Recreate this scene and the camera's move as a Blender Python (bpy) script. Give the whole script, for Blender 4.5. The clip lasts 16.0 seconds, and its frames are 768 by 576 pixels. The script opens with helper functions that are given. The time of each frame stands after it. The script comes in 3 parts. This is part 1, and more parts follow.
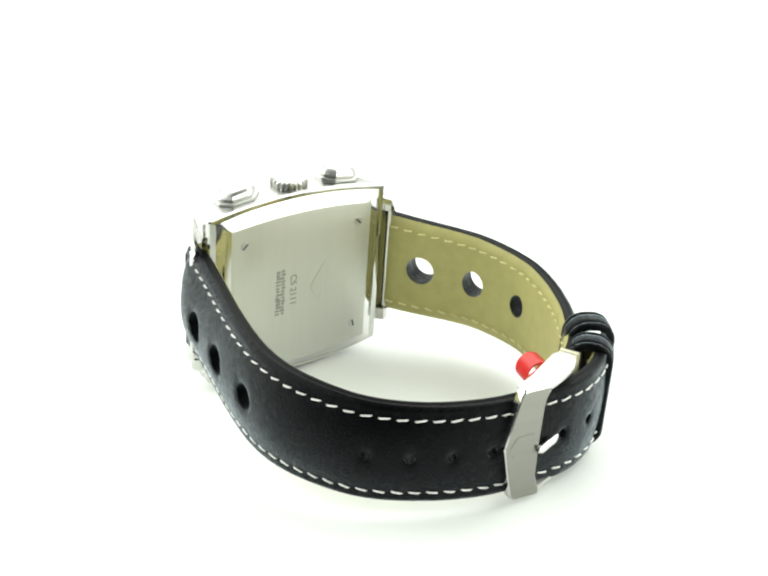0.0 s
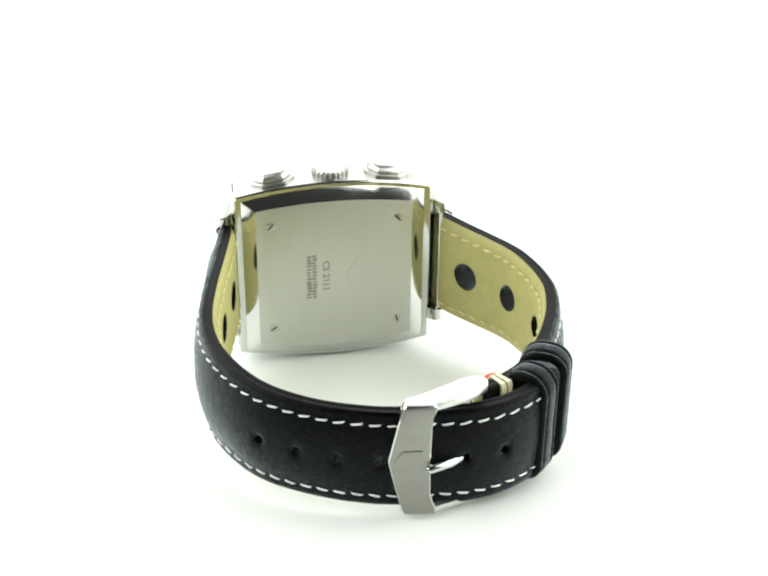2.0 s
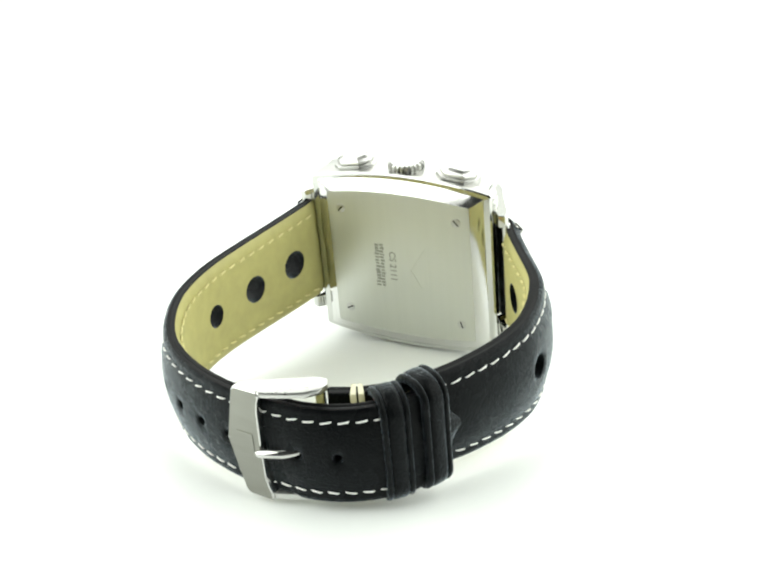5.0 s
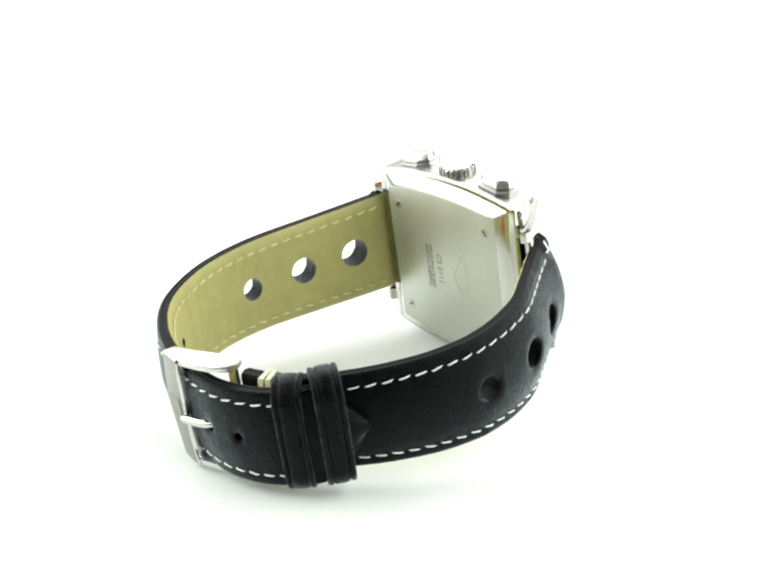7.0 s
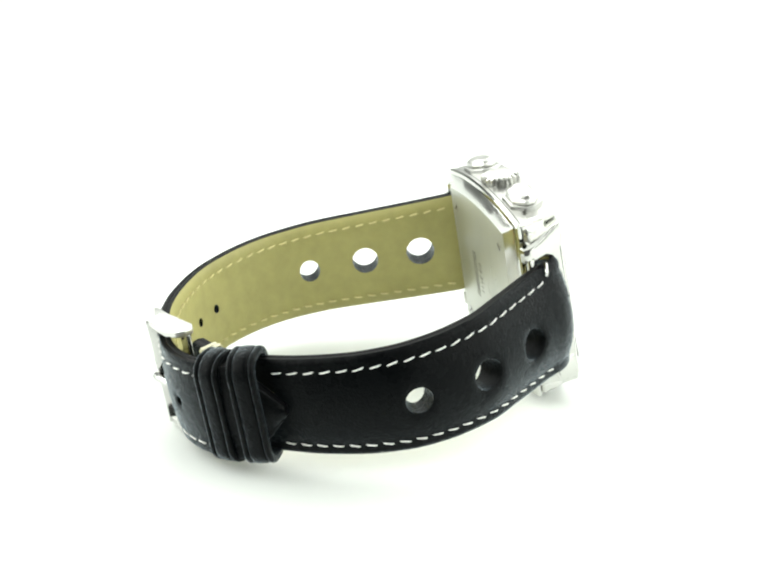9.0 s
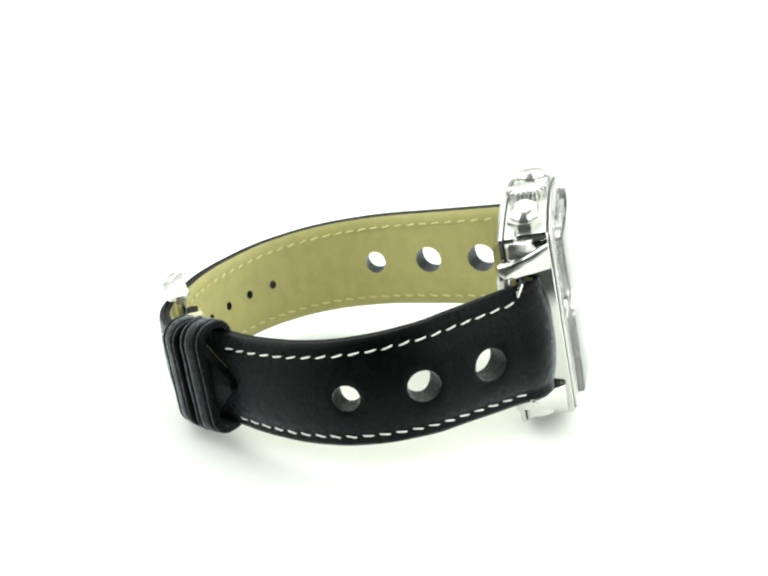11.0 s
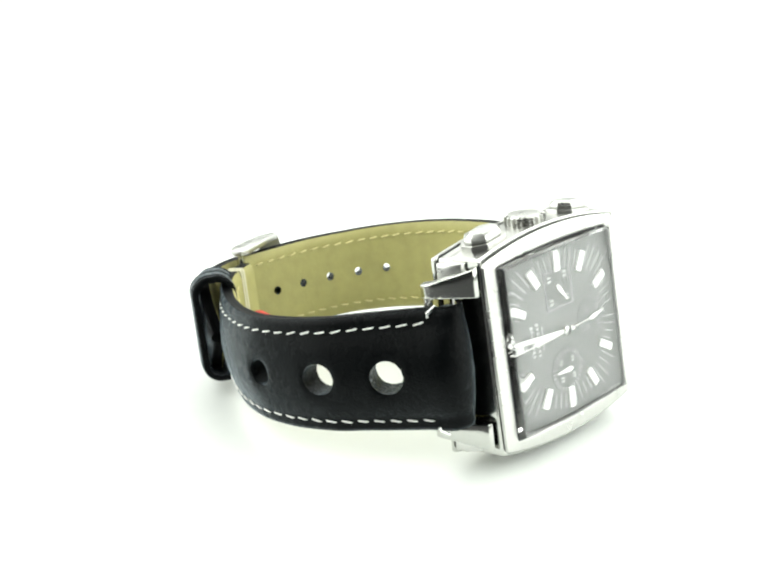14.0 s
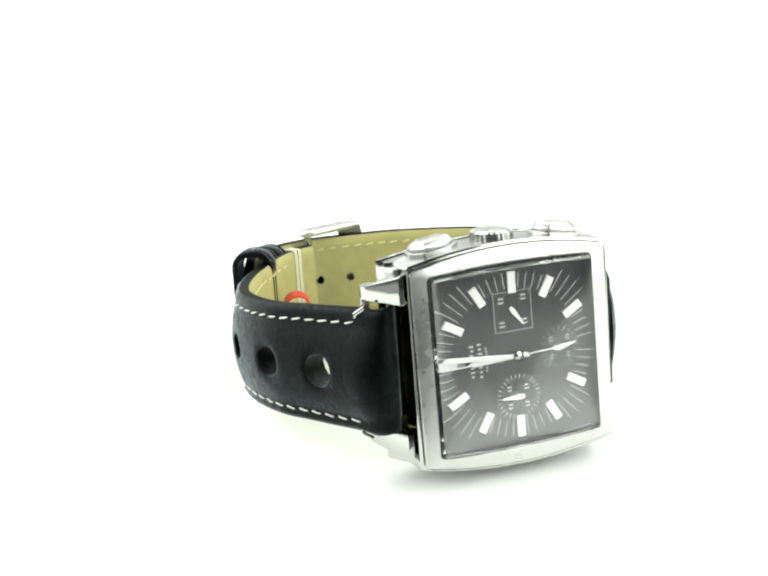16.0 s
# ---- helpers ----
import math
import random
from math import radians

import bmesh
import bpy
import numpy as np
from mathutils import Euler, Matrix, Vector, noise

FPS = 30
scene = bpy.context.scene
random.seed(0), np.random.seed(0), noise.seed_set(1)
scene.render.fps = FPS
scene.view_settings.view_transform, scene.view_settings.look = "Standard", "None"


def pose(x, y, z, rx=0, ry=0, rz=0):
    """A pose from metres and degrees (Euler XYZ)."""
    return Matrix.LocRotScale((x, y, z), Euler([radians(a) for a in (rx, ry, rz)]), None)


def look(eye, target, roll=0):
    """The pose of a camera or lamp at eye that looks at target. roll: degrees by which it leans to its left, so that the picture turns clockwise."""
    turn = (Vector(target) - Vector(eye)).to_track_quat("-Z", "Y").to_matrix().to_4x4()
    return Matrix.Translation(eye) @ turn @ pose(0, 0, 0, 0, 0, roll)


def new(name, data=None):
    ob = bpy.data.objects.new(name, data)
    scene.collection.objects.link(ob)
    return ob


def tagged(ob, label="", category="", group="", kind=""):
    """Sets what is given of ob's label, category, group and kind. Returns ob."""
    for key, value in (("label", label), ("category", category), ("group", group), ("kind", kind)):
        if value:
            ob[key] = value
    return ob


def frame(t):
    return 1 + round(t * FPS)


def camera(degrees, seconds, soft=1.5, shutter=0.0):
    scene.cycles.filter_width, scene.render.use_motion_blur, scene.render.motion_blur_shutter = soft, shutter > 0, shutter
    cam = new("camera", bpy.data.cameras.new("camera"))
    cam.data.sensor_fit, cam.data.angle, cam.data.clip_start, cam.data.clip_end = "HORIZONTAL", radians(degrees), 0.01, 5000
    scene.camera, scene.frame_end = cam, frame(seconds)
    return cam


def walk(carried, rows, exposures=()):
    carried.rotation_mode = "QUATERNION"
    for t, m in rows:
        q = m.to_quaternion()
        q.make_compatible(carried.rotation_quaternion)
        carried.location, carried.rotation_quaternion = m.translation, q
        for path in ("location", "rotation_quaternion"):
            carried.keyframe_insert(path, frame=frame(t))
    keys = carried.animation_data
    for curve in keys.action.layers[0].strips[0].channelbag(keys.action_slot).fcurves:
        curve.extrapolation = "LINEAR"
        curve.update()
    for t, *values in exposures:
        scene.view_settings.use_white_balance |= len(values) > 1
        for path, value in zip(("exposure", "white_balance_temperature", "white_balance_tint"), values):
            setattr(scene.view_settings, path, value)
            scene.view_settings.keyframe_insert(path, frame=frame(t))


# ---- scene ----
# The camera stands still on a stand; the watch turns on the table about the vertical through the origin.
cam = camera(32.72, 16.0, soft=2.3)
RISE = 0.0040
EYE = Vector((0.0, -0.2293, 0.1092 + RISE))
PAN, TILT, ROLL = radians(0.593), radians(21.27), -1.08
AHEAD = Vector((-math.sin(PAN) * math.cos(TILT), math.cos(PAN) * math.cos(TILT), -math.sin(TILT)))
walk(cam, [(0.0, look(EYE, EYE + AHEAD, ROLL)), (16.0, look(EYE, EYE + AHEAD, ROLL))])

# ---- light: a white photo tent with soft lamps over and beside it, open to a dim room behind the camera ----
world = bpy.data.worlds.new("dim_room")
scene.world = world
world.use_nodes = True
world.node_tree.nodes["Background"].inputs[0].default_value = (0.93, 1.0, 0.93, 1)
world.node_tree.nodes["Background"].inputs[1].default_value = 0.045


def softbox(name, eye, target, w, h, watts, colour=(0.960, 1.0, 0.942)):
    lamp = bpy.data.lights.new(name, "AREA")
    lamp.shape, lamp.size, lamp.size_y, lamp.energy, lamp.color = "RECTANGLE", w, h, watts, colour
    ob = new(name, lamp)
    ob.matrix_world = look(eye, target)
    return ob


softbox("softbox_top", (0.0, 0.58, 0.75), (0, 0.20, 0), 1.2, 0.6, 3.6)
softbox("softbox_back", (0.0, 1.25, 0.80), (0, 0.1, 0.1), 1.6, 0.9, 8.3)
softbox("softbox_left", (-0.32, -0.01, 0.27), (0, 0.0, 0.12), 0.80, 0.52, 4.4)
softbox("softbox_right", (0.32, -0.04, 0.27), (0, -0.02, 0.12), 0.86, 0.52, 5.0)
scene.view_settings.exposure = 0.0


# ---- materials ----
def material(name, colour, rough=0.5, metal=0.0, vary=0.0, vary_scale=300.0, bump=0.0, bump_scale=2000.0, stretch=(1, 1, 1),
             coat=0.0, spec=0.5, rough_vary=0.0):
    m = bpy.data.materials.new(name)
    m.use_nodes = True
    nt = m.node_tree
    b = nt.nodes["Principled BSDF"]
    b.inputs["Base Color"].default_value = (*colour, 1)
    b.inputs["Roughness"].default_value = rough
    b.inputs["Metallic"].default_value = metal
    b.inputs["Coat Weight"].default_value = coat
    b.inputs["Specular IOR Level"].default_value = spec
    tc = nt.nodes.new("ShaderNodeTexCoord")
    mp = nt.nodes.new("ShaderNodeMapping")
    mp.inputs["Scale"].default_value = stretch
    nt.links.new(tc.outputs["Object"], mp.inputs["Vector"])

    def noise_node(scale, detail):
        n = nt.nodes.new("ShaderNodeTexNoise")
        n.inputs["Scale"].default_value, n.inputs["Detail"].default_value = scale, detail
        nt.links.new(mp.outputs["Vector"], n.inputs["Vector"])
        return n

    if vary:
        fine, wide = noise_node(vary_scale * 6, 3), noise_node(vary_scale, 4)
        mix = nt.nodes.new("ShaderNodeMath")
        mix.operation = "ADD"
        nt.links.new(fine.outputs["Fac"], mix.inputs[0])
        nt.links.new(wide.outputs["Fac"], mix.inputs[1])
        ramp = nt.nodes.new("ShaderNodeMapRange")
        ramp.inputs["From Min"].default_value, ramp.inputs["From Max"].default_value = 0.7, 1.3
        ramp.inputs["To Min"].default_value, ramp.inputs["To Max"].default_value = 1 - vary, 1 + vary
        nt.links.new(mix.outputs[0], ramp.inputs["Value"])
        mul = nt.nodes.new("ShaderNodeVectorMath")
        mul.operation = "SCALE"
        mul.inputs[0].default_value = colour
        nt.links.new(ramp.outputs["Result"], mul.inputs["Scale"])
        nt.links.new(mul.outputs[0], b.inputs["Base Color"])
        if rough_vary:
            rr = nt.nodes.new("ShaderNodeMapRange")
            rr.inputs["From Min"].default_value, rr.inputs["From Max"].default_value = 0.35, 0.65
            rr.inputs["To Min"].default_value, rr.inputs["To Max"].default_value = max(rough - rough_vary, 0.02), rough + rough_vary
            nt.links.new(wide.outputs["Fac"], rr.inputs["Value"])
            nt.links.new(rr.outputs["Result"], b.inputs["Roughness"])
    if bump:
        n = noise_node(bump_scale, 5)
        bp = nt.nodes.new("ShaderNodeBump")
        bp.inputs["Strength"].default_value, bp.inputs["Distance"].default_value = bump, 0.0003
        nt.links.new(n.outputs["Fac"], bp.inputs["Height"])
        nt.links.new(bp.outputs["Normal"], b.inputs["Normal"])
    return m


PAPER = material("white_paper", (0.785, 0.805, 0.785), 0.46, vary=0.01, vary_scale=40, bump=0.02, bump_scale=900)
TABLE = material("dark_laminate", (0.05, 0.05, 0.052), 0.5, vary=0.1, vary_scale=30)
LEATHER = material("black_leather", (0.0010, 0.0013, 0.0015), 0.27, spec=0.065, vary=0.25, vary_scale=250, bump=0.5, bump_scale=2500, rough_vary=0.06)
EDGE = material("black_edge_paint", (0.0030, 0.0032, 0.0036), 0.42, spec=0.07, vary=0.2, vary_scale=300, bump=0.1, bump_scale=900)
LINING = material("olive_lining", (0.375, 0.35, 0.132), 0.62, vary=0.09, vary_scale=70, bump=0.16, bump_scale=1500)
THREAD = material("white_thread", (0.80, 0.80, 0.76), 0.7, vary=0.08, vary_scale=900, bump=0.3, bump_scale=6000)
LINING_THREAD = material("yellow_thread", (0.62, 0.57, 0.27), 0.7, vary=0.1, vary_scale=900)
POLISHED = material("polished_steel", (0.62, 0.62, 0.60), 0.13, 1.0, vary=0.03, vary_scale=300, rough_vary=0.03)
CASE_STEEL = material("mirror_steel", (0.56, 0.565, 0.535), 0.10, 1.0, vary=0.03, vary_scale=300, rough_vary=0.03)
BEZEL = material("satin_steel", (0.62, 0.62, 0.595), 0.30, 1.0, vary=0.03, vary_scale=300, rough_vary=0.04)
SATIN = material("brushed_satin_steel", (0.50, 0.50, 0.48), 0.30, 1.0, vary=0.03, vary_scale=150, bump=0.05, bump_scale=900, stretch=(0.05, 1, 1), rough_vary=0.03)
BRUSHED = material("brushed_steel", (0.28, 0.28, 0.25), 0.32, 1.0, vary=0.05, vary_scale=120, bump=0.06, bump_scale=900, stretch=(0.05, 1, 1), rough_vary=0.04)
BACK_STEEL = material("brushed_back_steel", (0.56, 0.57, 0.52), 0.44, 1.0, vary=0.02, vary_scale=120, bump=0.05, bump_scale=900, stretch=(1, 1, 0.05), rough_vary=0.04)
ENGRAVED = material("engraved_steel", (0.30, 0.30, 0.27), 0.5, 1.0)
FAINT = material("faint_engraving", (0.565, 0.575, 0.525), 0.45, 1.0)
DARK = material("dark_gap", (0.012, 0.012, 0.012), 0.5)
DIAL = material("black_dial", (0.020, 0.020, 0.022), 0.30, vary=0.2, vary_scale=400, coat=0.8)
SUBDIAL = material("dark_grey_subdial", (0.028, 0.028, 0.030), 0.45, vary=0.1, vary_scale=900)
PRINT = material("white_print", (0.52, 0.52, 0.52), 0.6)
PRINT_DIM = material("grey_print", (0.33, 0.33, 0.34), 0.6)
MARKER = material("white_hour_marker", (0.85, 0.85, 0.83), 0.35)
FOLD = material("cream_fold", (0.54, 0.52, 0.36), 0.45, vary=0.06, vary_scale=500)
RED = material("red_plastic", (0.62, 0.012, 0.010), 0.35, vary=0.08, vary_scale=500)
for key, value in (("Sheen Weight", 0.50), ("Sheen Roughness", 0.35), ("Sheen Tint", (0.75, 0.9, 1.0, 1))):
    LEATHER.node_tree.nodes["Principled BSDF"].inputs[key].default_value = value
GLASS = material("sapphire_glass", (1, 1, 1), 0.06)
GLASS.node_tree.nodes["Principled BSDF"].inputs["Transmission Weight"].default_value = 1.0
GLASS.node_tree.nodes["Principled BSDF"].inputs["IOR"].default_value = 1.76

# ---- mesh helpers; the watch is drawn in millimetres ----
MM = 0.001


def part(name, bm, mat, parent, label="", smooth=0, matrix=None):
    bm.normal_update()
    me = bpy.data.meshes.new(name)
    bmesh.ops.scale(bm, vec=(MM, MM, MM), verts=bm.verts)
    bm.to_mesh(me)
    bm.free()
    for m in mat if isinstance(mat, (list, tuple)) else [mat]:
        me.materials.append(m)
    if smooth:
        me.shade_smooth()
        me.set_sharp_from_angle(angle=radians(smooth))
    ob = new(name, me)
    ob.parent = parent
    if matrix is not None:
        ob.matrix_local = matrix
    if label:
        tagged(ob, label)
    return ob


def repeat(ob, parent, matrix):
    """Another part on the same mesh."""
    o = new(ob.name.split(".")[0], ob.data)
    o.parent = parent
    o.matrix_local = matrix
    return o


def loft(rings, cap=(True, True), closed=True, bm=None, mats=None):
    bm = bm or bmesh.new()
    vs = [[bm.verts.new(p) for p in r] for r in rings]
    n = len(vs[0])
    for k, (a, b) in enumerate(zip(vs, vs[1:])):
        for i in range(n if closed else n - 1):
            j = (i + 1) % n
            f = bm.faces.new((a[i], a[j], b[j], b[i]))
            if mats:
                f.material_index = mats[k]
    if cap[0]:
        f = bm.faces.new(list(reversed(vs[0])))
        if mats:
            f.material_index = mats[0]
    if cap[1]:
        f = bm.faces.new(vs[-1])
        if mats:
            f.material_index = mats[-1]
    bmesh.ops.recalc_face_normals(bm, faces=bm.faces)
    return bm


def bevelled(bm, width, segments=2, angle=25):
    bm.normal_update()
    edges = [e for e in bm.edges if len(e.link_faces) == 2 and e.calc_face_angle(0) > radians(angle)]
    bmesh.ops.bevel(bm, geom=edges, offset=width, segments=segments, affect="EDGES", profile=0.6, clamp_overlap=True)
    return bm


def box(cx, cy, cz, sx, sy, sz, bevel=0.0, bm=None):
    b = bmesh.new()
    bmesh.ops.create_cube(b, size=1, matrix=Matrix.Translation((cx, cy, cz)) @ Matrix.Diagonal((sx, sy, sz, 1)))
    if bevel:
        bevelled(b, bevel)
    if bm is None:
        return b
    me = bpy.data.meshes.new("tmp")
    b.to_mesh(me)
    b.free()
    bm.from_mesh(me)
    bpy.data.meshes.remove(me)
    return bm


def prism(poly, lo, hi, place, bevel=0.0, segments=2):
    """A polygon of (a, b) drawn out from lo to hi; place(a, b, c) gives the point."""
    bm = loft([[place(a, b, c) for a, b in poly] for c in (lo, hi)])
    return bevelled(bm, bevel, segments) if bevel else bm


def tube(points, radius, sides=8, cap=(True, True), bm=None):
    rings = []
    pts = [Vector(p) for p in points]
    for i, p in enumerate(pts):
        d = (pts[min(i + 1, len(pts) - 1)] - pts[max(i - 1, 0)]).normalized()
        u = d.orthogonal().normalized() if i == 0 else (u - d * u.dot(d)).normalized()
        v = d.cross(u)
        r = radius[i] if isinstance(radius, (list, tuple)) else radius
        rings.append([p + r * (math.cos(2 * math.pi * k / sides) * u + math.sin(2 * math.pi * k / sides) * v) for k in range(sides)])
    return loft(rings, cap, bm=bm)


# ---- table and backdrop: one seamless sheet of white paper ----
def sweep():
    bm = bmesh.new()
    prof = [(-0.064, 0.0), (0.3, 0.0), (1.0, 0.0)]
    prof += [(1.0 + 0.5 * math.sin(a), 0.5 - 0.5 * math.cos(a)) for a in [math.pi / 2 * k / 12 for k in range(1, 13)]]
    prof += [(1.5, 1.8)]
    # unseen front edge, slanted to put dark reflections left and white ones right
    cut = ((-1.8, 0.12), (-0.6, 0.09), (-0.22, 0.05), (-0.09, 0.002), (0.0, -0.01), (0.08, -0.04), (0.2, -0.12), (0.4, -0.24), (0.7, -0.32), (1.8, -0.36))
    loft([[(x, y + (c if k == 0 else 0), z) for k, (y, z) in enumerate(prof)] for x, c in cut], (False, False), closed=False, bm=bm)
    bmesh.ops.recalc_face_normals(bm, faces=bm.faces)
    me = bpy.data.meshes.new("backdrop")
    bm.to_mesh(me)
    bm.free()
    me.materials.append(PAPER)
    me.shade_smooth()
    return tagged(new("backdrop", me), "seamless white paper backdrop sweeping up behind the table top", "backdrop", kind="structure")


sweep()


# never in view: added so steel, leather and crystal reflect dark in front
def table():
    bm = bmesh.new()
    bmesh.ops.create_cube(bm, size=1, matrix=Matrix.Translation((0, -0.1, -0.0225)) @ Matrix.Diagonal((3.6, 2.4, 0.04, 1)))
    me = bpy.data.meshes.new("unseen_table_top")
    bm.to_mesh(me)
    bm.free()
    me.materials.append(TABLE)
    return tagged(new("unseen_table_top", me), "unseen dark grey table top under the white paper, added for dark reflections", "table", kind="structure")


table()

# ---- the watch: x towards 12 o'clock, y out of the dial, z towards the crown ----
LEAN = 8.3
FRONT = -1.1
TWIST = Matrix.Rotation(radians(0.8), 4, "Y")
FACE = TWIST @ Matrix.Rotation(radians(1.7), 4, "X")
CENTRE = (-0.0087, 0.0264, 0.0168 + RISE)
watch = tagged(new("wristwatch"), "square steel chronograph watch with black perforated leather strap on its side", "watch")


def outline(hx, hz, bow, y, n=14, m=4, r=0.9, bow_x=0.0, cx=0.0):
    """A square whose crown side and opposite side swell by bow."""
    pts = []
    for k in range(n + 1):
        x = -hx + r + (2 * hx - 2 * r) * k / n
        pts.append((x, hz + bow * (1 - (x / hx) ** 2)))
    for k in range(m + 1):
        z = hz - r - (2 * hz - 2 * r) * k / m
        pts.append((hx + bow_x * (1 - (z / hz) ** 2), z))
    pts += [(-x, -z) for x, z in pts]
    tip = 0.03 if y > 1.0 else 0.0
    return [(x + cx, y - tip * z, z) for x, z in pts]


def case():
    # the front of the case sits a little towards 6 o'clock
    body = loft([outline(18.6, 16.9, 2.0, -4.6, r=0.3), outline(19.5, 17.4, 2.1, -4.5, r=0.3), outline(19.8, 17.6, 2.2, -4.2, r=0.3), outline(19.8, 17.6, 2.2, -3.6, r=0.3),
                 outline(19.4, 17.4, 2.2, -3.5, cx=-0.3, r=0.3), outline(19.5, 17.45, 2.2, -1.6, cx=-0.5, r=0.3), outline(18.7, 17.5, 2.2, -1.2, cx=-1.0, r=0.3), outline(18.3, 17.5, 2.2, 4.5, cx=FRONT, r=0.3),
                 outline(18.05, 17.2, 2.2, 4.75, cx=FRONT, r=0.3), outline(16.6, 15.8, 1.6, 4.8, cx=FRONT, r=0.3), outline(16.4, 15.6, 1.4, 2.6, cx=FRONT, r=0.3)])
    body.normal_update()
    for f in body.faces:
        f.material_index = 1 if abs(f.normal.z) > 0.8 else 0
    part("case", body, [CASE_STEEL, SATIN], watch, "polished square steel case with satin flanks", smooth=20)
    gap = loft([outline(19.2, 17.2, 2.1, -3.6), outline(19.52, 17.52, 2.2, -3.58), outline(19.50, 17.50, 2.2, -3.32), outline(19.2, 17.2, 2.1, -3.3)], (False, False))
    part("case_seam", gap, DARK, watch, "thin dark seam above the case back")
    bez = loft([outline(17.55, 16.6, 2.1, 4.7, r=0.5, cx=FRONT), outline(17.8, 16.85, 2.15, 4.9, r=0.5, cx=FRONT), outline(17.75, 16.85, 2.15, 5.15, r=0.5, cx=FRONT), outline(17.6, 16.7, 2.05, 5.3, r=0.5, cx=FRONT),
                outline(15.3, 16.0, 0.8, 5.6, r=0.5, cx=FRONT), outline(15.1, 15.8, 0.65, 5.6, r=0.4, cx=FRONT), outline(15.0, 15.65, 0.6, 5.5, r=0.4, cx=FRONT), outline(14.9, 15.5, 0.6, 3.9, r=0.4, cx=FRONT)], (False, False))
    part("bezel", bez, BEZEL, watch, "polished square steel bezel", smooth=20, matrix=TWIST)
    seam = loft([outline(17.0, 16.0, 2.05, 4.7, cx=FRONT), outline(17.0, 16.0, 2.05, 4.86, cx=FRONT), outline(17.95, 17.0, 2.18, 4.86, cx=FRONT), outline(17.95, 17.0, 2.18, 4.7, cx=FRONT)], (False, False))
    part("bezel_gasket", seam, DARK, watch, "thin dark seam round the bezel", matrix=TWIST)
    inner = loft([outline(14.75, 15.4, 0.58, 5.42, r=0.4, cx=FRONT), outline(14.75, 15.4, 0.58, 5.56, r=0.4, cx=FRONT), outline(14.95, 15.6, 0.6, 5.56, r=0.4, cx=FRONT), outline(14.95, 15.6, 0.6, 5.42, r=0.4, cx=FRONT)], (False, False))
    part("crystal_gasket", inner, DARK, watch, "thin dark seam round the crystal", matrix=TWIST)
    # a tall box crystal with a narrow chamfer, its top arched from 12 to 6
    n, hx, hz = 28, 14.65, 15.3

    def rim(inset, y, arch):
        pts = []
        for u, v in [(2 * k / n - 1, -1) for k in range(n)] + [(1, 2 * k / n - 1) for k in range(n)] + [(1 - 2 * k / n, 1) for k in range(n)] + [(-1, 1 - 2 * k / n) for k in range(n)]:
            pts.append((FRONT + (hx - inset) * u, y + arch * (1 - u * u), (hz - inset + 0.5 * (1 - u * u)) * v))
        return pts
    bm = bmesh.new()
    rings = [[bm.verts.new(p) for p in r] for r in (rim(0, 4.9, 0), rim(0, 6.6, 0.2), rim(0.08, 6.72, 0.28), rim(0.45, 6.88, 0.55))]
    for lo, hi in zip(rings, rings[1:]):
        for i in range(4 * n):
            j = (i + 1) % (4 * n)
            bm.faces.new((lo[i], lo[j], hi[j], hi[i]))
    top = rings[-1]
    low_side, high_side = top[:n + 1], [top[(3 * n - k) % (4 * n)] for k in range(n + 1)]
    left_side, right_side = [top[0]] + [top[4 * n - j] for j in range(1, n)] + [top[3 * n]], top[n:2 * n + 1]
    grid = []
    for i in range(n + 1):
        if i in (0, n):
            grid.append(left_side if i == 0 else right_side)
            continue
        p, q = low_side[i], high_side[i]
        grid.append([p] + [bm.verts.new(p.co.lerp(q.co, j / n) + Vector((0, 0.1 * (1 - (2 * j / n - 1) ** 2), 0))) for j in range(1, n)] + [q])
    for i in range(n):
        for j in range(n):
            bm.faces.new((grid[i][j], grid[i + 1][j], grid[i + 1][j + 1], grid[i][j + 1]))
    bm.faces.new(list(reversed(rings[0])))
    bmesh.ops.recalc_face_normals(bm, faces=bm.faces)
    g = part("crystal", bm, GLASS, watch, "clear raised square watch crystal with an arched top", smooth=20, matrix=FACE)
    g.visible_shadow = False


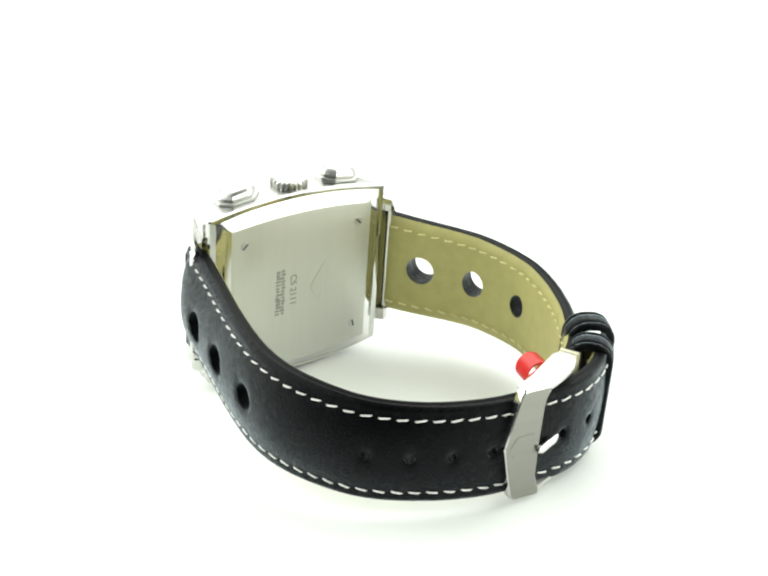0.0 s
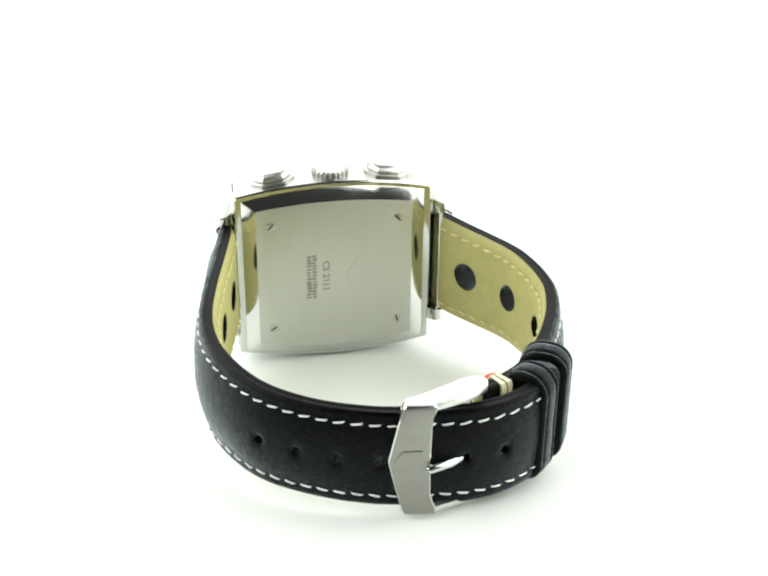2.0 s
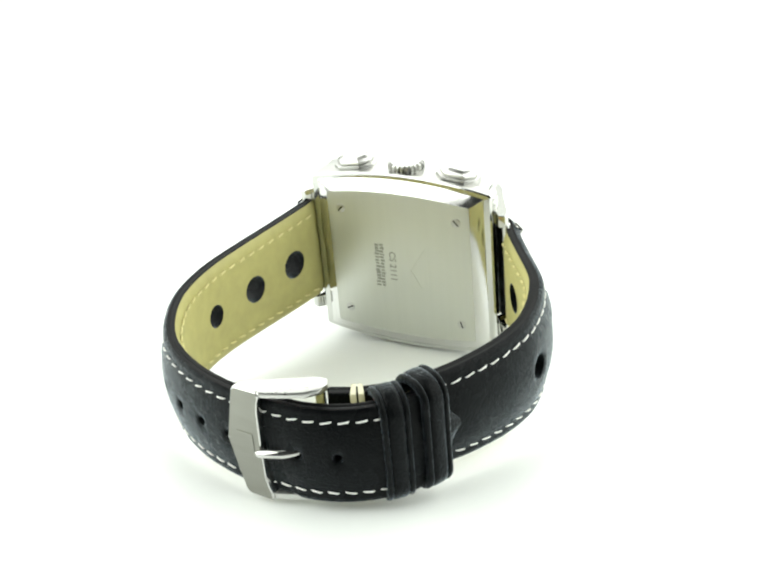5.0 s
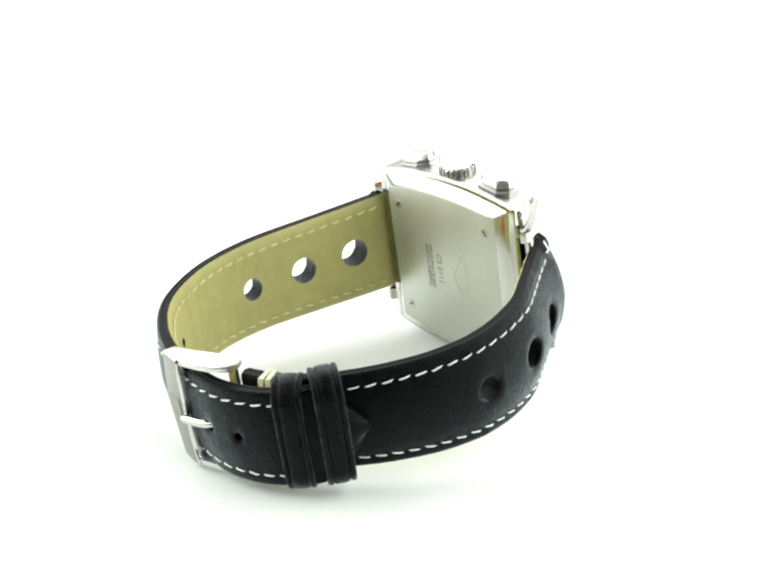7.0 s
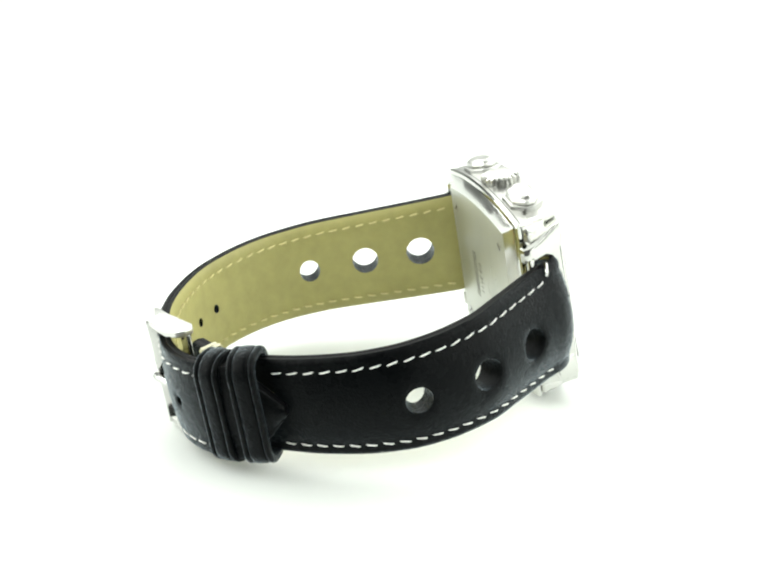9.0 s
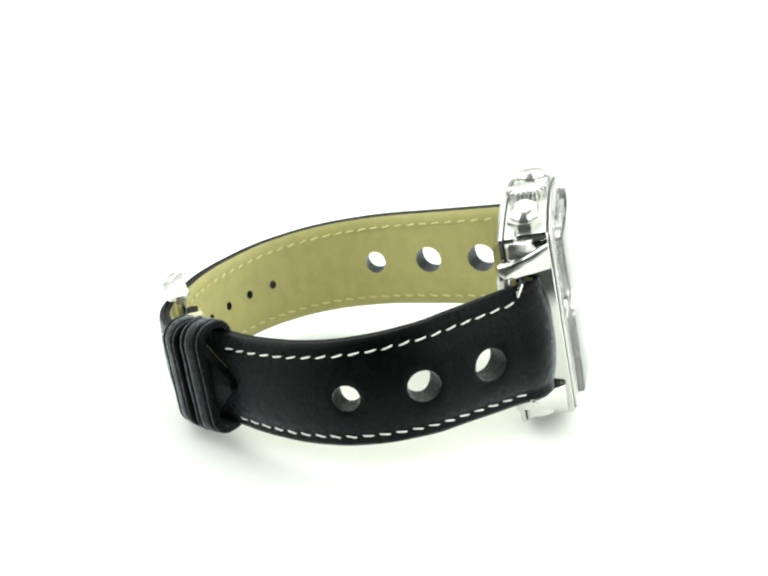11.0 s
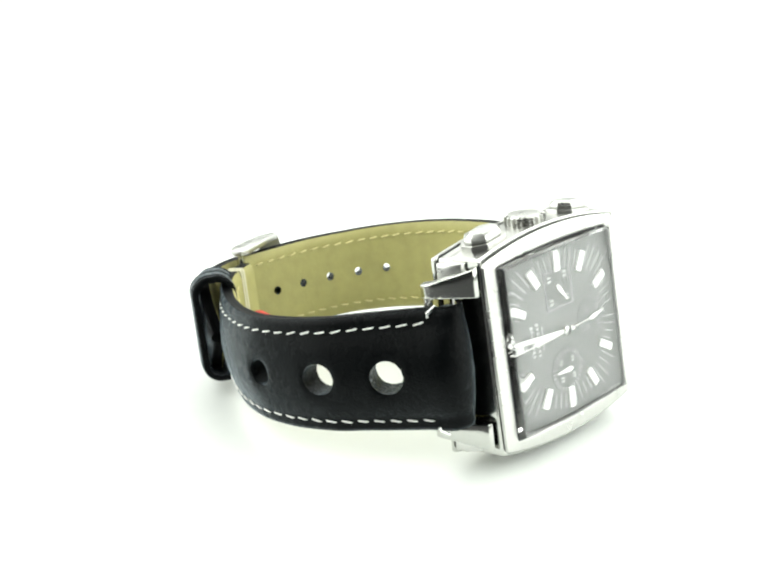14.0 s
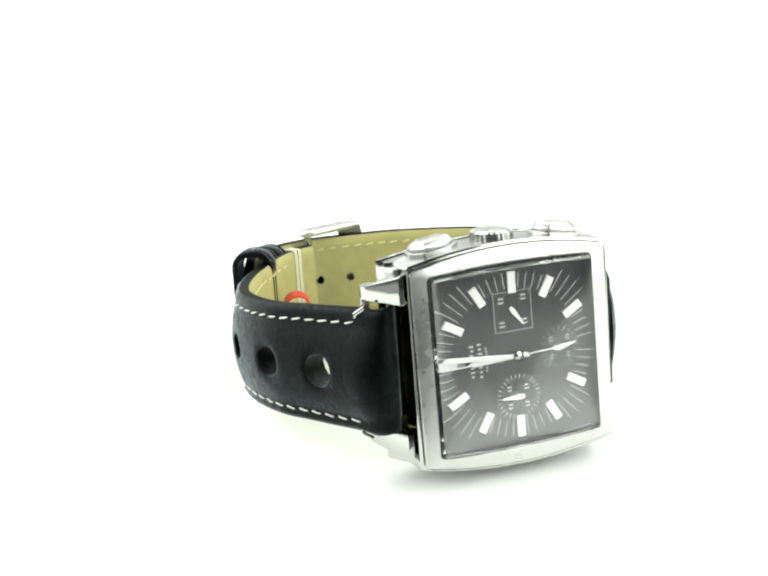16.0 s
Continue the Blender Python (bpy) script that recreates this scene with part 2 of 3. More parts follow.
def case_back():
    back = loft([outline(18.4, 16.9, 2.0, -4.5, r=0.15), outline(18.2, 16.8, 1.9, -4.7, r=0.15), outline(15.7, 15.1, 1.2, -5.9, r=0.15), outline(15.5, 14.9, 1.2, -5.95, r=0.15)], (True, True), mats=[0, 0, 1])
    cb = part("case_back", back, [POLISHED, BACK_STEEL], watch, "brushed steel case back with four screws and faint engraving", smooth=20)
    for x in (-12.8, 12.8):
        for z in (-11.6, 11.6):
            bm = loft([[(x + r * math.cos(a), y, z + r * math.sin(a)) for a in [2 * math.pi * k / 20 for k in range(20)]]
                       for r, y in ((0.98, -5.9), (0.98, -6.0), (0.8, -6.07))])
            s = part("screw", bm, SATIN, cb, "small slotted steel screw", smooth=30)
            a = random.uniform(0, 3.1)
            slot = box(0, 0, 0, 1.5, 0.12, 0.32)
            bmesh.ops.transform(slot, matrix=Matrix.Translation((x, -6.05, z)) @ Matrix.Rotation(a, 4, "Y"), verts=slot.verts)
            part("slot", slot, DARK, s)
    # engraving: the reference can be read, the rest is bars
    cu = bpy.data.curves.new("engraved_reference", "FONT")
    cu.body, cu.size, cu.align_x, cu.align_y, cu.extrude, cu.offset = "CS 2111", 2.0, "CENTER", "CENTER", 0.02, 0.035
    tmp = new("tmp", cu)
    me = bpy.data.meshes.new_from_object(tmp.evaluated_get(bpy.context.evaluated_depsgraph_get()))
    bpy.data.objects.remove(tmp)
    bm = bmesh.new()
    bm.from_mesh(me)
    turn = Matrix(((0, 1, 0), (0, 0, -1), (-1, 0, 0))).to_4x4()
    bmesh.ops.transform(bm, matrix=Matrix.Translation((-1.9, -5.97, -0.3)) @ turn, verts=bm.verts)
    part("engraved_reference", bm, ENGRAVED, cb, "engraved reference reading CS 2111")
    serial = bmesh.new()
    for k in range(14):
        z = 4.3 - 0.72 * k
        for x, w in ((-5.35, random.uniform(0.7, 1.1)), (-4.25, random.uniform(0.6, 1.0))):
            box(x + random.uniform(-0.12, 0.12), -5.96, z + random.uniform(-0.1, 0.1), w, 0.05, random.uniform(0.40, 0.62), bm=serial)
    part("engraved_serial", serial, ENGRAVED, cb, "scratched-over engraved bar")
    for x, z, h, w in ((-8.6, 0.3, 6.5, 0.35), (5.9, 0.4, 9.5, 0.22), (4.8, -2.6, 3.4, 0.5)):
        part("engraved_line", box(x, -5.96, z, w, 0.04, h), FAINT, cb, "faint engraved bar")
    for k in range(6):
        part("engraved_line", box(8.3, -5.96, 4.0 - 1.45 * k, 1.3, 0.04, 0.8), FAINT, cb, "faint engraved bar")
    part("engraved_chevron", tube([(5.4, -5.96, 4.6), (2.1, -5.96, -0.6), (4.4, -5.96, -4.6)], 0.09, 5), FAINT, cb, "faint engraved chevron")


def lugs():
    # profile in x, y: out from the case and bent back towards the wrist
    poly = [(17.8, 4.3), (18.7, 4.1), (21.0, 0.2), (22.4, -2.2), (22.9, -3.4), (22.7, -4.6), (21.4, -4.9), (20.4, -3.6), (17.8, -3.2)]
    for sx in (1, -1):
        for sz in (1, -1):
            # the outer face is tall at the case and falls away to the tip
            crest = [13.7 + 2.9 * min(max((22.9 - a) / 5.1, 0), 1) * (1 if b > -2.5 else 0.25) for a, b in poly]
            low = bevelled(loft([[(sx * a, b, sz * 11.3) for a, b in poly], [(sx * a, b, sz * z) for (a, b), z in zip(poly, crest)]]), 0.2)
            lug = part("lug", low, CASE_STEEL, watch, "faceted polished steel lug", smooth=25)
            plan = ((17.6, 1.6), (18.6, 1.2), (19.9, -1.0), (20.2, -2.7), (19.7, -3.3), (17.6, -3.0))
            step = loft([[(sx * (17.6 + (a - 17.6) * k), b, sz * z) for a, b in plan] for z, k in ((13.4, 1.0), (16.4, 1.0), (16.9, 0.92))])
            bevelled(step, 0.2)
            part("lug_step", step, BEZEL, lug, "satin upper step of the lug", smooth=30)


def spring_bars():
    for path, s in ((SHORT, SHORT.nearest(24.5, -1.7)), (LONG, LONG.nearest(-23.1, -5.0))):
        for sz in (1, -1):
            part("spring_bar_tip", tube([path.at(s, 0.1, sz * 9.9), path.at(s, 0.3, sz * 10.4), path.at(s - 1.3, -0.9, sz * 11.5)], 0.33, 8), POLISHED, watch, "steel tip of the spring bar", smooth=40)
    for sx, y in ((1, -3.4), (-1, -3.4)):
        part("spring_bar", tube([(sx * 22.3, y, -11.6), (sx * 22.3, y, 11.6)], 0.8, 12), POLISHED, watch, "steel spring bar", smooth=40)


def crown_and_pushers():
    n = 22
    rings = []
    for z, r, tooth in ((17.6, 2.9, 0), (18.5, 2.9, 0), (18.6, 3.7, 0.7), (20.9, 3.7, 0.7), (21.2, 3.2, 0.3), (21.3, 2.2, 0)):
        rings.append([((r - (tooth if k % 4 > 1 else 0)) * math.cos(2 * math.pi * k / (4 * n)), 0.0 + (r - (tooth if k % 4 > 1 else 0)) * math.sin(2 * math.pi * k / (4 * n)), z) for k in range(4 * n)])
    part("crown", loft(rings), BEZEL, watch, "fluted round steel crown", smooth=20)

    def octagon(hx, hy, z, cx, cut=1.5, cy=0.2):
        return [(cx + a, cy + b, z) for a, b in ((hx, -hy + cut), (hx, hy - cut), (hx - cut, hy), (-hx + cut, hy), (-hx, hy - cut), (-hx, -hy + cut), (-hx + cut, -hy), (hx - cut, -hy))]
    for cx in (-11.5, 11.2):
        lean = Matrix.Translation((cx, 0, 19.0)) @ Matrix.Rotation(radians(7.5 if cx > 0 else -7.5), 4, "Y") @ Matrix.Translation((-cx, 0, -19.0))
        collar = bevelled(loft([octagon(4.4, 3.2, 17.6, cx, 2.0), octagon(4.4, 3.2, 19.6, cx, 2.0)]), 0.22)
        button = loft([octagon(3.8, 2.6, 19.7, cx, 1.8), octagon(3.8, 2.6, 20.2, cx, 1.8), octagon(3.5, 2.3, 20.75, cx, 1.7), octagon(2.75, 1.55, 21.15, cx, 1.2)])
        # near-black block fills the slit under the button in place of its shade
        gap_shade = loft([octagon(3.65, 2.45, 18.6, cx, 1.7), octagon(3.65, 2.45, 19.9, cx, 1.7)])
        for bm in (collar, button, gap_shade):
            bmesh.ops.transform(bm, matrix=lean, verts=bm.verts)
        p = part("pusher_collar", collar, SATIN, watch, "satin steel flange of a chronograph pusher", smooth=35)
        part("pusher", bevelled(button, 0.1), BEZEL, p, "faceted polished steel pusher button", smooth=15)
        part("pusher_gap_shade", gap_shade, DARK, p, "near-black block standing for the shaded gap under the pusher button")


def dial():
    y0 = 4.1
    d = part("dial", box(0, y0 - 0.4, 0, 29.7, 0.8, 31.0), DIAL, watch, "black square dial with white hour markers and three counters", matrix=FACE @ Matrix.Translation((FRONT * MM, 0, 0)))

    def at(angle, r, lift):
        # clockwise from 12, seen from the front: 12 is +x, 3 is +z
        return Matrix.Translation((r * math.cos(angle) * MM, (y0 + lift) * MM, r * math.sin(angle) * MM)) @ Matrix.Rotation(-angle, 4, "Y")
    mark = bevelled(box(0, 0, 0, 3.7, 0.5, 1.4), 0.12)
    first = None
    for h in range(12):
        if h in (6,):
            continue
        a = 2 * math.pi * h / 12
        if first is None:
            first = part("hour_marker", mark, MARKER, d, "white applied hour marker", matrix=at(a, 12.6, 0.25))
        else:
            repeat(first, d, at(a, 12.6, 0.25))
    tick, long_tick = None, None
    for k in range(60):
        if k % 5 == 0:
            continue
        a = 2 * math.pi * k / 60
        far = 14.3 / max(abs(math.cos(a)), abs(math.sin(a)))
        if far > 16.0:
            if long_tick is None:
                long_tick = part("minute_tick", box(0, 0, 0, 4.2, 0.04, 0.13), PRINT, d, "thin printed minute line", matrix=at(a, 14.2, 0.03))
            else:
                repeat(long_tick, d, at(a, 14.2, 0.03))
        elif tick is None:
            tick = part("minute_tick", box(0, 0, 0, 2.6, 0.04, 0.13), PRINT, d, "thin printed minute line", matrix=at(a, 12.9, 0.03))
        else:
            repeat(tick, d, at(a, 12.9, 0.03))
    # counters: a square one by the crown, round ones opposite and at 6
    sq = part("square_counter", bevelled(box(0, y0 + 0.02, 7.6, 7.0, 0.06, 7.0), 0.02), SUBDIAL, d, "dark grey square counter")
    for cx, cz, sx, sz in ((0, 11.0, 7.0, 0.14), (0, 4.2, 7.0, 0.14), (3.4, 7.6, 0.14, 7.0), (-3.4, 7.6, 0.14, 7.0)):
        part("counter_line", box(cx, y0 + 0.08, cz, sx, 0.04, sz), PRINT_DIM, sq)
    for cx, cz in ((2.1, 9.6), (-2.0, 9.8), (2.1, 5.5), (-2.0, 5.6)):
        for dz in (-0.35, 0.35):
            part("numeral_bar", box(cx, y0 + 0.08, cz + dz, 0.95, 0.04, 0.32), PRINT, sq)
    hand = prism([(-0.9, -0.28), (0.0, -0.45), (2.9, -0.1), (2.9, 0.1), (0.0, 0.45), (-0.9, 0.28)], 0, 0.2, lambda a, b, c: (a, c, b))
    bmesh.ops.transform(hand, matrix=Matrix.Translation((0, y0 + 0.25, 7.6)) @ Matrix.Rotation(radians(125), 4, "Y"), verts=hand.verts)
    part("counter_hand", hand, MARKER, sq, "small white counter hand")
    for cx, cz, n, r, dim, turn in ((0.0, -7.4, 30, 3.6, PRINT, 170), (-8.2, 0.0, 20, 3.3, PRINT_DIM, 0)):
        disc = loft([[(cx + rr * math.cos(a), yy, cz + rr * math.sin(a)) for a in [2 * math.pi * k / 40 for k in range(40)]]
                     for rr, yy in ((4.2, y0), (4.2, y0 + 0.05), (4.0, y0 + 0.04), (0.5, y0 + 0.03))])
        sub = part("round_counter", disc, SUBDIAL, d, "dark grey round counter")
        one = None
        for k in range(n):
            a = 2 * math.pi * k / n
            m = Matrix.Translation(((cx + r * math.cos(a)) * MM, (y0 + 0.09) * MM, (cz + r * math.sin(a)) * MM)) @ Matrix.Rotation(-a, 4, "Y")
            if one is None:
                one = part("counter_tick", box(0, 0, 0, 0.85, 0.04, 0.12), dim, sub, matrix=m)
            else:
                repeat(one, sub, m)
        for k in range(4):
            a = math.pi / 4 + math.pi / 2 * k
            for dz in (-0.3, 0.3):
                part("numeral_bar", box(cx + 2.2 * math.cos(a), y0 + 0.09, cz + 2.2 * math.sin(a) + dz, 0.8, 0.04, 0.28), dim, sub)
        hand = prism([(-1.0, -0.3), (0.0, -0.5), (3.1, -0.1), (3.1, 0.1), (0.0, 0.5), (-1.0, 0.3)], 0, 0.2, lambda a, b, c: (a, c, b))
        bmesh.ops.transform(hand, matrix=Matrix.Translation((cx, y0 + 0.25, cz)) @ Matrix.Rotation(radians(turn - 170), 4, "Y"), verts=hand.verts)
        part("counter_hand", hand, MARKER, sub, "small white counter hand")
    # maker's mark and words that cannot be read
    part("logo_shape", prism([(-0.8, -0.8), (0.8, -0.8), (0.8, 0.5), (0, 1.0), (-0.8, 0.5)], y0, y0 + 0.06, lambda a, b, c: (10.0 + b, c, a)), PRINT_DIM, d, "small plain shield shape")
    for x, w, h in ((7.9, 0.8, 3.0), (6.5, 0.7, 3.2), (5.3, 0.4, 2.2)):
        for k in range(8):
            part("word_bar", box(x + random.uniform(-0.1, 0.1), y0 + 0.04, h * (2 * (k + 0.5) / 8 - 1), w * random.uniform(0.6, 1.0), 0.06, h * 0.11), PRINT, d, "illegible printed bar")
    # pointers of the dial
    def straight(name, poly, lift, angle, label):
        bm = prism(poly, 0, 0.22, lambda a, b, c: (a, c, b), 0.05, 1)
        bmesh.ops.transform(bm, matrix=Matrix.Translation((FRONT, y0 + lift, 0)) @ Matrix.Rotation(radians(-angle), 4, "Y"), verts=bm.verts)
        part(name, bm, MARKER, watch, label, matrix=FACE)
    straight("hour_hand", [(-1.8, -0.35), (8.0, -0.55), (9.0, 0), (8.0, 0.55), (-1.8, 0.35)], 0.75, -1.5, "white steel hour hand")
    straight("minute_hand", [(-2.2, -0.3), (12.6, -0.5), (13.6, 0), (12.6, 0.5), (-2.2, 0.3)], 1.05, 5.0, "white steel minute hand")
    straight("sweep_hand", [(-7.2, -0.45), (-6.2, -0.12), (13.8, -0.1), (13.8, 0.1), (-6.2, 0.12), (-7.2, 0.45)], 1.35, -2.0, "thin white sweep second hand")
    pin = loft([[(FRONT + r * math.cos(a), y, r * math.sin(a)) for a in [2 * math.pi * k / 20 for k in range(20)]] for r, y in ((0.95, y0), (0.95, y0 + 1.6), (0.6, y0 + 1.75))])
    part("centre_pin", pin, POLISHED, watch, smooth=30, matrix=FACE)


# ---- strap: swept along a curve in the x, y plane, with real holes ----
class Path:
    """A smooth curve through points (x, y, z), by arc length. It gives the place, the way along and the way out."""

    def __init__(self, pts, out):
        pts = [Vector(p) for p in pts]
        fine = []
        for i in range(len(pts) - 1):
            p0, p1, p2, p3 = pts[max(i - 1, 0)], pts[i], pts[i + 1], pts[min(i + 2, len(pts) - 1)]
            for k in range(40):
                t = k / 40
                fine.append(0.5 * (2 * p1 + (p2 - p0) * t + (2 * p0 - 5 * p1 + 4 * p2 - p3) * t * t + (3 * p1 - p0 - 3 * p2 + p3) * t ** 3))
        fine.append(pts[-1])
        for _ in range(60):
            fine = [fine[0]] + [(fine[i - 1] + 2 * fine[i] + fine[i + 1]) / 4 for i in range(1, len(fine) - 1)] + [fine[-1]]
        self.p, self.s, self.out = fine, [0.0], out
        for a, b in zip(fine, fine[1:]):
            self.s.append(self.s[-1] + (b - a).length)
        self.length = self.s[-1]

    def axes(self, s):
        s = min(max(s, 0.0), self.length)
        i = min(int(np.searchsorted(self.s, s, side="right")) - 1, len(self.p) - 2)
        f = (s - self.s[i]) / max(self.s[i + 1] - self.s[i], 1e-9)
        a, b = max(i - 6, 0), min(i + 7, len(self.p) - 1)
        d = self.p[b] - self.p[a]
        d.z = 0
        d.normalize()
        return self.p[i].lerp(self.p[i + 1], f), d, Vector((d.y, -d.x, 0)) * self.out

    def at(self, s, n, z):
        p, d, o = self.axes(s)
        extra = s - min(max(s, 0.0), self.length)
        return p + o * n + d * extra + Vector((0, 0, z))

    def nearest(self, x, y):
        k = min(range(len(self.p)), key=lambda i: (self.p[i].x - x) ** 2 + (self.p[i].y - y) ** 2)
        return self.s[k]


def strap(name, path, width, thick, holes, tip, label):
    """holes: (s, radius). width(s), thick(s); n = 0 is the outer face at its stitch line."""
    rows = [-1.0, -0.965, -0.90, -0.80, -0.70, -0.45, -0.2, 0.0, 0.2, 0.45, 0.70, 0.80, 0.90, 0.965, 1.0]
    rise = [-0.75, -0.28, -0.02, -0.10, 0.30, 0.95, 1.25, 1.35, 1.25, 0.95, 0.30, -0.10, -0.02, -0.28, -0.75]
    length = path.length

    def half(s):
        w = width(s) / 2 - 0.55 * max(1 - s / 8, 0)
        if tip and s > length - 9.0:
            u = (s - (length - 9.0)) / 9.0
            w *= max(1 - 0.90 * u ** 1.25, 0.04)
        return w

    def dome(v):
        return float(np.interp(v, rows, rise))

    # columns along the strap, with a square patch round every hole
    spans, s = [], 0.0
    for c, r in sorted(holes):
        a = r * 1.45 if r > 2 else r * 2.4
        spans += [("grid", s, c - a), ("hole", c, r, a)]
        s = c + a
    spans.append(("grid", s, length))
    cells, ring_faces = [], []          # lists of polygons in (s, v)
    for sp in spans:
        if sp[0] == "grid":
            n = max(int((sp[2] - sp[1]) / 1.4), 1)
            for k in range(n):
                a, b = sp[1] + (sp[2] - sp[1]) * k / n, sp[1] + (sp[2] - sp[1]) * (k + 1) / n
                for v0, v1 in zip(rows, rows[1:]):
                    cells.append([(a, v0), (b, v0), (b, v1), (a, v1)])
        else:
            _, c, r, a = sp
            w = half(c)
            k, mid = 7, (rows[4:11] if r > 2 else rows[5:10])
            lo, hi = mid[0], mid[-1]
            for i in range(k):
                p, q = c - a + 2 * a * i / k, c - a + 2 * a * (i + 1) / k
                for v0, v1 in zip(rows, rows[1:]):
                    if v1 <= lo or v0 >= hi:
                        cells.append([(p, v0), (q, v0), (q, v1), (p, v1)])
            edge = [(c - a + 2 * a * i / k, lo) for i in range(k)] + [(c + a, v) for v in mid[:-1]]
            edge += [(c + a - 2 * a * i / k, hi) for i in range(k)] + [(c - a, v) for v in reversed(mid[1:])]
            circle = []
            for es, ev in edge:
                g = math.atan2(ev * w, es - c)
                circle.append((c + r * math.cos(g), r * math.sin(g) / w))
            levels = [0.0, 0.06, 0.3, 0.6, 1.0]
            loops = [[(p[0] + (q[0] - p[0]) * u, p[1] + (q[1] - p[1]) * u) for p, q in zip(circle, edge)] for u in levels]
            for l0, l1 in zip(loops, loops[1:]):
                for i in range(len(edge)):
                    j = (i + 1) % len(edge)
                    cells.append([l0[i], l0[j], l1[j], l1[i]])
            ring_faces.append((c, r, circle))

    def lip(s, v):
        # the leather dips a little at the rim of a hole
        d = 0.0
        for c, r, _ in ring_faces:
            e = math.hypot(s - c, v * half(c)) - r
            if e < 0.6:
                d = -0.28 * (1 - max(e, 0) / 0.6) if r > 2 else -0.25 * (1 - max(e, 0) / 0.6)
        return d

    def outer(s, v):
        k = min(max(s - 1, 0) / 7, 1) * (1 + 0.9 * (1 - min(max((s - 12) / 26, 0), 1))) * (1 - 0.6 * min(max((s - 60) / 30, 0), 1))
        return path.at(s, dome(v) * k + lip(s, v), v * half(s))

    def inner(s, v):
        # the lining curves up a little to meet the painted edge
        up = 0.2 * thick(s) * (max(abs(v) - 0.86, 0) / 0.14) ** 1.4
        return path.at(s, up - thick(s), v * (half(s) - 0.1))

    def sheet(fn, quads):
        bm, made = bmesh.new(), {}

        def vert(q):
            key = (round(q[0], 3), round(q[1], 4))
            if key not in made:
                made[key] = bm.verts.new(fn(*q))
            return made[key]
        for quad in quads:
            vs = [vert(q) for q in quad]
            if len(set(vs)) == 4:
                try:
                    bm.faces.new(vs)
                except ValueError:
                    pass
        bmesh.ops.recalc_face_normals(bm, faces=bm.faces)
        return bm

    st = part(name, sheet(outer, cells), LEATHER, watch, label, smooth=50)
    part("lining", sheet(inner, cells), LINING, st, "olive leather lining", smooth=50)
    # painted edge round the strap and inside the holes
    bm = bmesh.new()
    n = int(length / 1.2)
    for v in (-1.0, 1.0):
        ring = []
        for k in range(n + 1):
            s, t = length * k / n, thick(length * k / n)
            ring.append([outer(s, v), path.at(s, -0.36 * t, v * (half(s) + 0.06)), path.at(s, -0.46 * t, v * (half(s) - 0.12)), path.at(s, -0.56 * t, v * (half(s) + 0.05)), inner(s, v)])
        loft(ring, (False, False), closed=False, bm=bm)
    for s in (0.0, length):
        loft([[outer(s, v) for v in rows], [path.at(s + (-0.2 if s == 0 else 0.3), -thick(s) * 0.5, v * half(s)) for v in rows], [inner(s, v) for v in rows]], (False, False), closed=False, bm=bm)
    bmesh.ops.recalc_face_normals(bm, faces=bm.faces)
    part("strap_edge", bm, EDGE, st, "black painted strap edge", smooth=60)
    for c, r, circle in ring_faces:
        bm = loft([[outer(*q) for q in circle], [path.at(q[0], -thick(c) / 2, q[1] * half(c)) for q in circle], [inner(*q) for q in circle]], (False, False))
        part("hole_wall", bm, LEATHER, st, smooth=60)
    # the end is rolled round the spring bar
    roll = loft([[Vector((20.6 if path.out < 0 else -21.0, -0.6, z)) + Vector((1.5 * k * math.cos(a), 1.5 * k * math.sin(a), 0)) for a in [2 * math.pi * i / 20 for i in range(20)]]
                 for z, k in ((-9.9, 0.85), (-9.6, 1.0), (9.6, 1.0), (9.9, 0.85))])
    part("strap_end_roll", roll, LEATHER, st, "rolled black leather strap end", smooth=50)
    return st, half, outer, inner


def stitches(st, path, half, fn, inset, s0, s1, pitch, length, lift, mat, thick=0.16):
    bm = tube([(-length / 2, -0.10, 0), (-length / 3, 0.08, 0), (length / 3, 0.08, 0), (length / 2, -0.10, 0)], [0.08, thick, thick, 0.08], 6)
    first = None
    for v in (-1, 1):
        for k in range(int((s1 - s0) / pitch)):
            s = s0 + (k + 0.5) * pitch
            z = 1 - inset / half(s)
            p = fn(s, v * z)
            q = fn(s + 0.4, v * (1 - inset / half(s + 0.4)))
            d = (q - p).normalized()
            o = path.axes(s)[2] * lift
            o = (o - d * o.dot(d)).normalized()
            up = d.cross(o)
            m = Matrix((d, o, up)).transposed().to_4x4()
            m.translation = (p + o * (thick - 0.02)) * MM
            m = m @ Matrix.Rotation(radians(random.uniform(5, 13) * v), 4, "Y")
            if first is None:
                first = part("stitch", bm, mat, st, matrix=m)
            else:
                repeat(first, st, m)


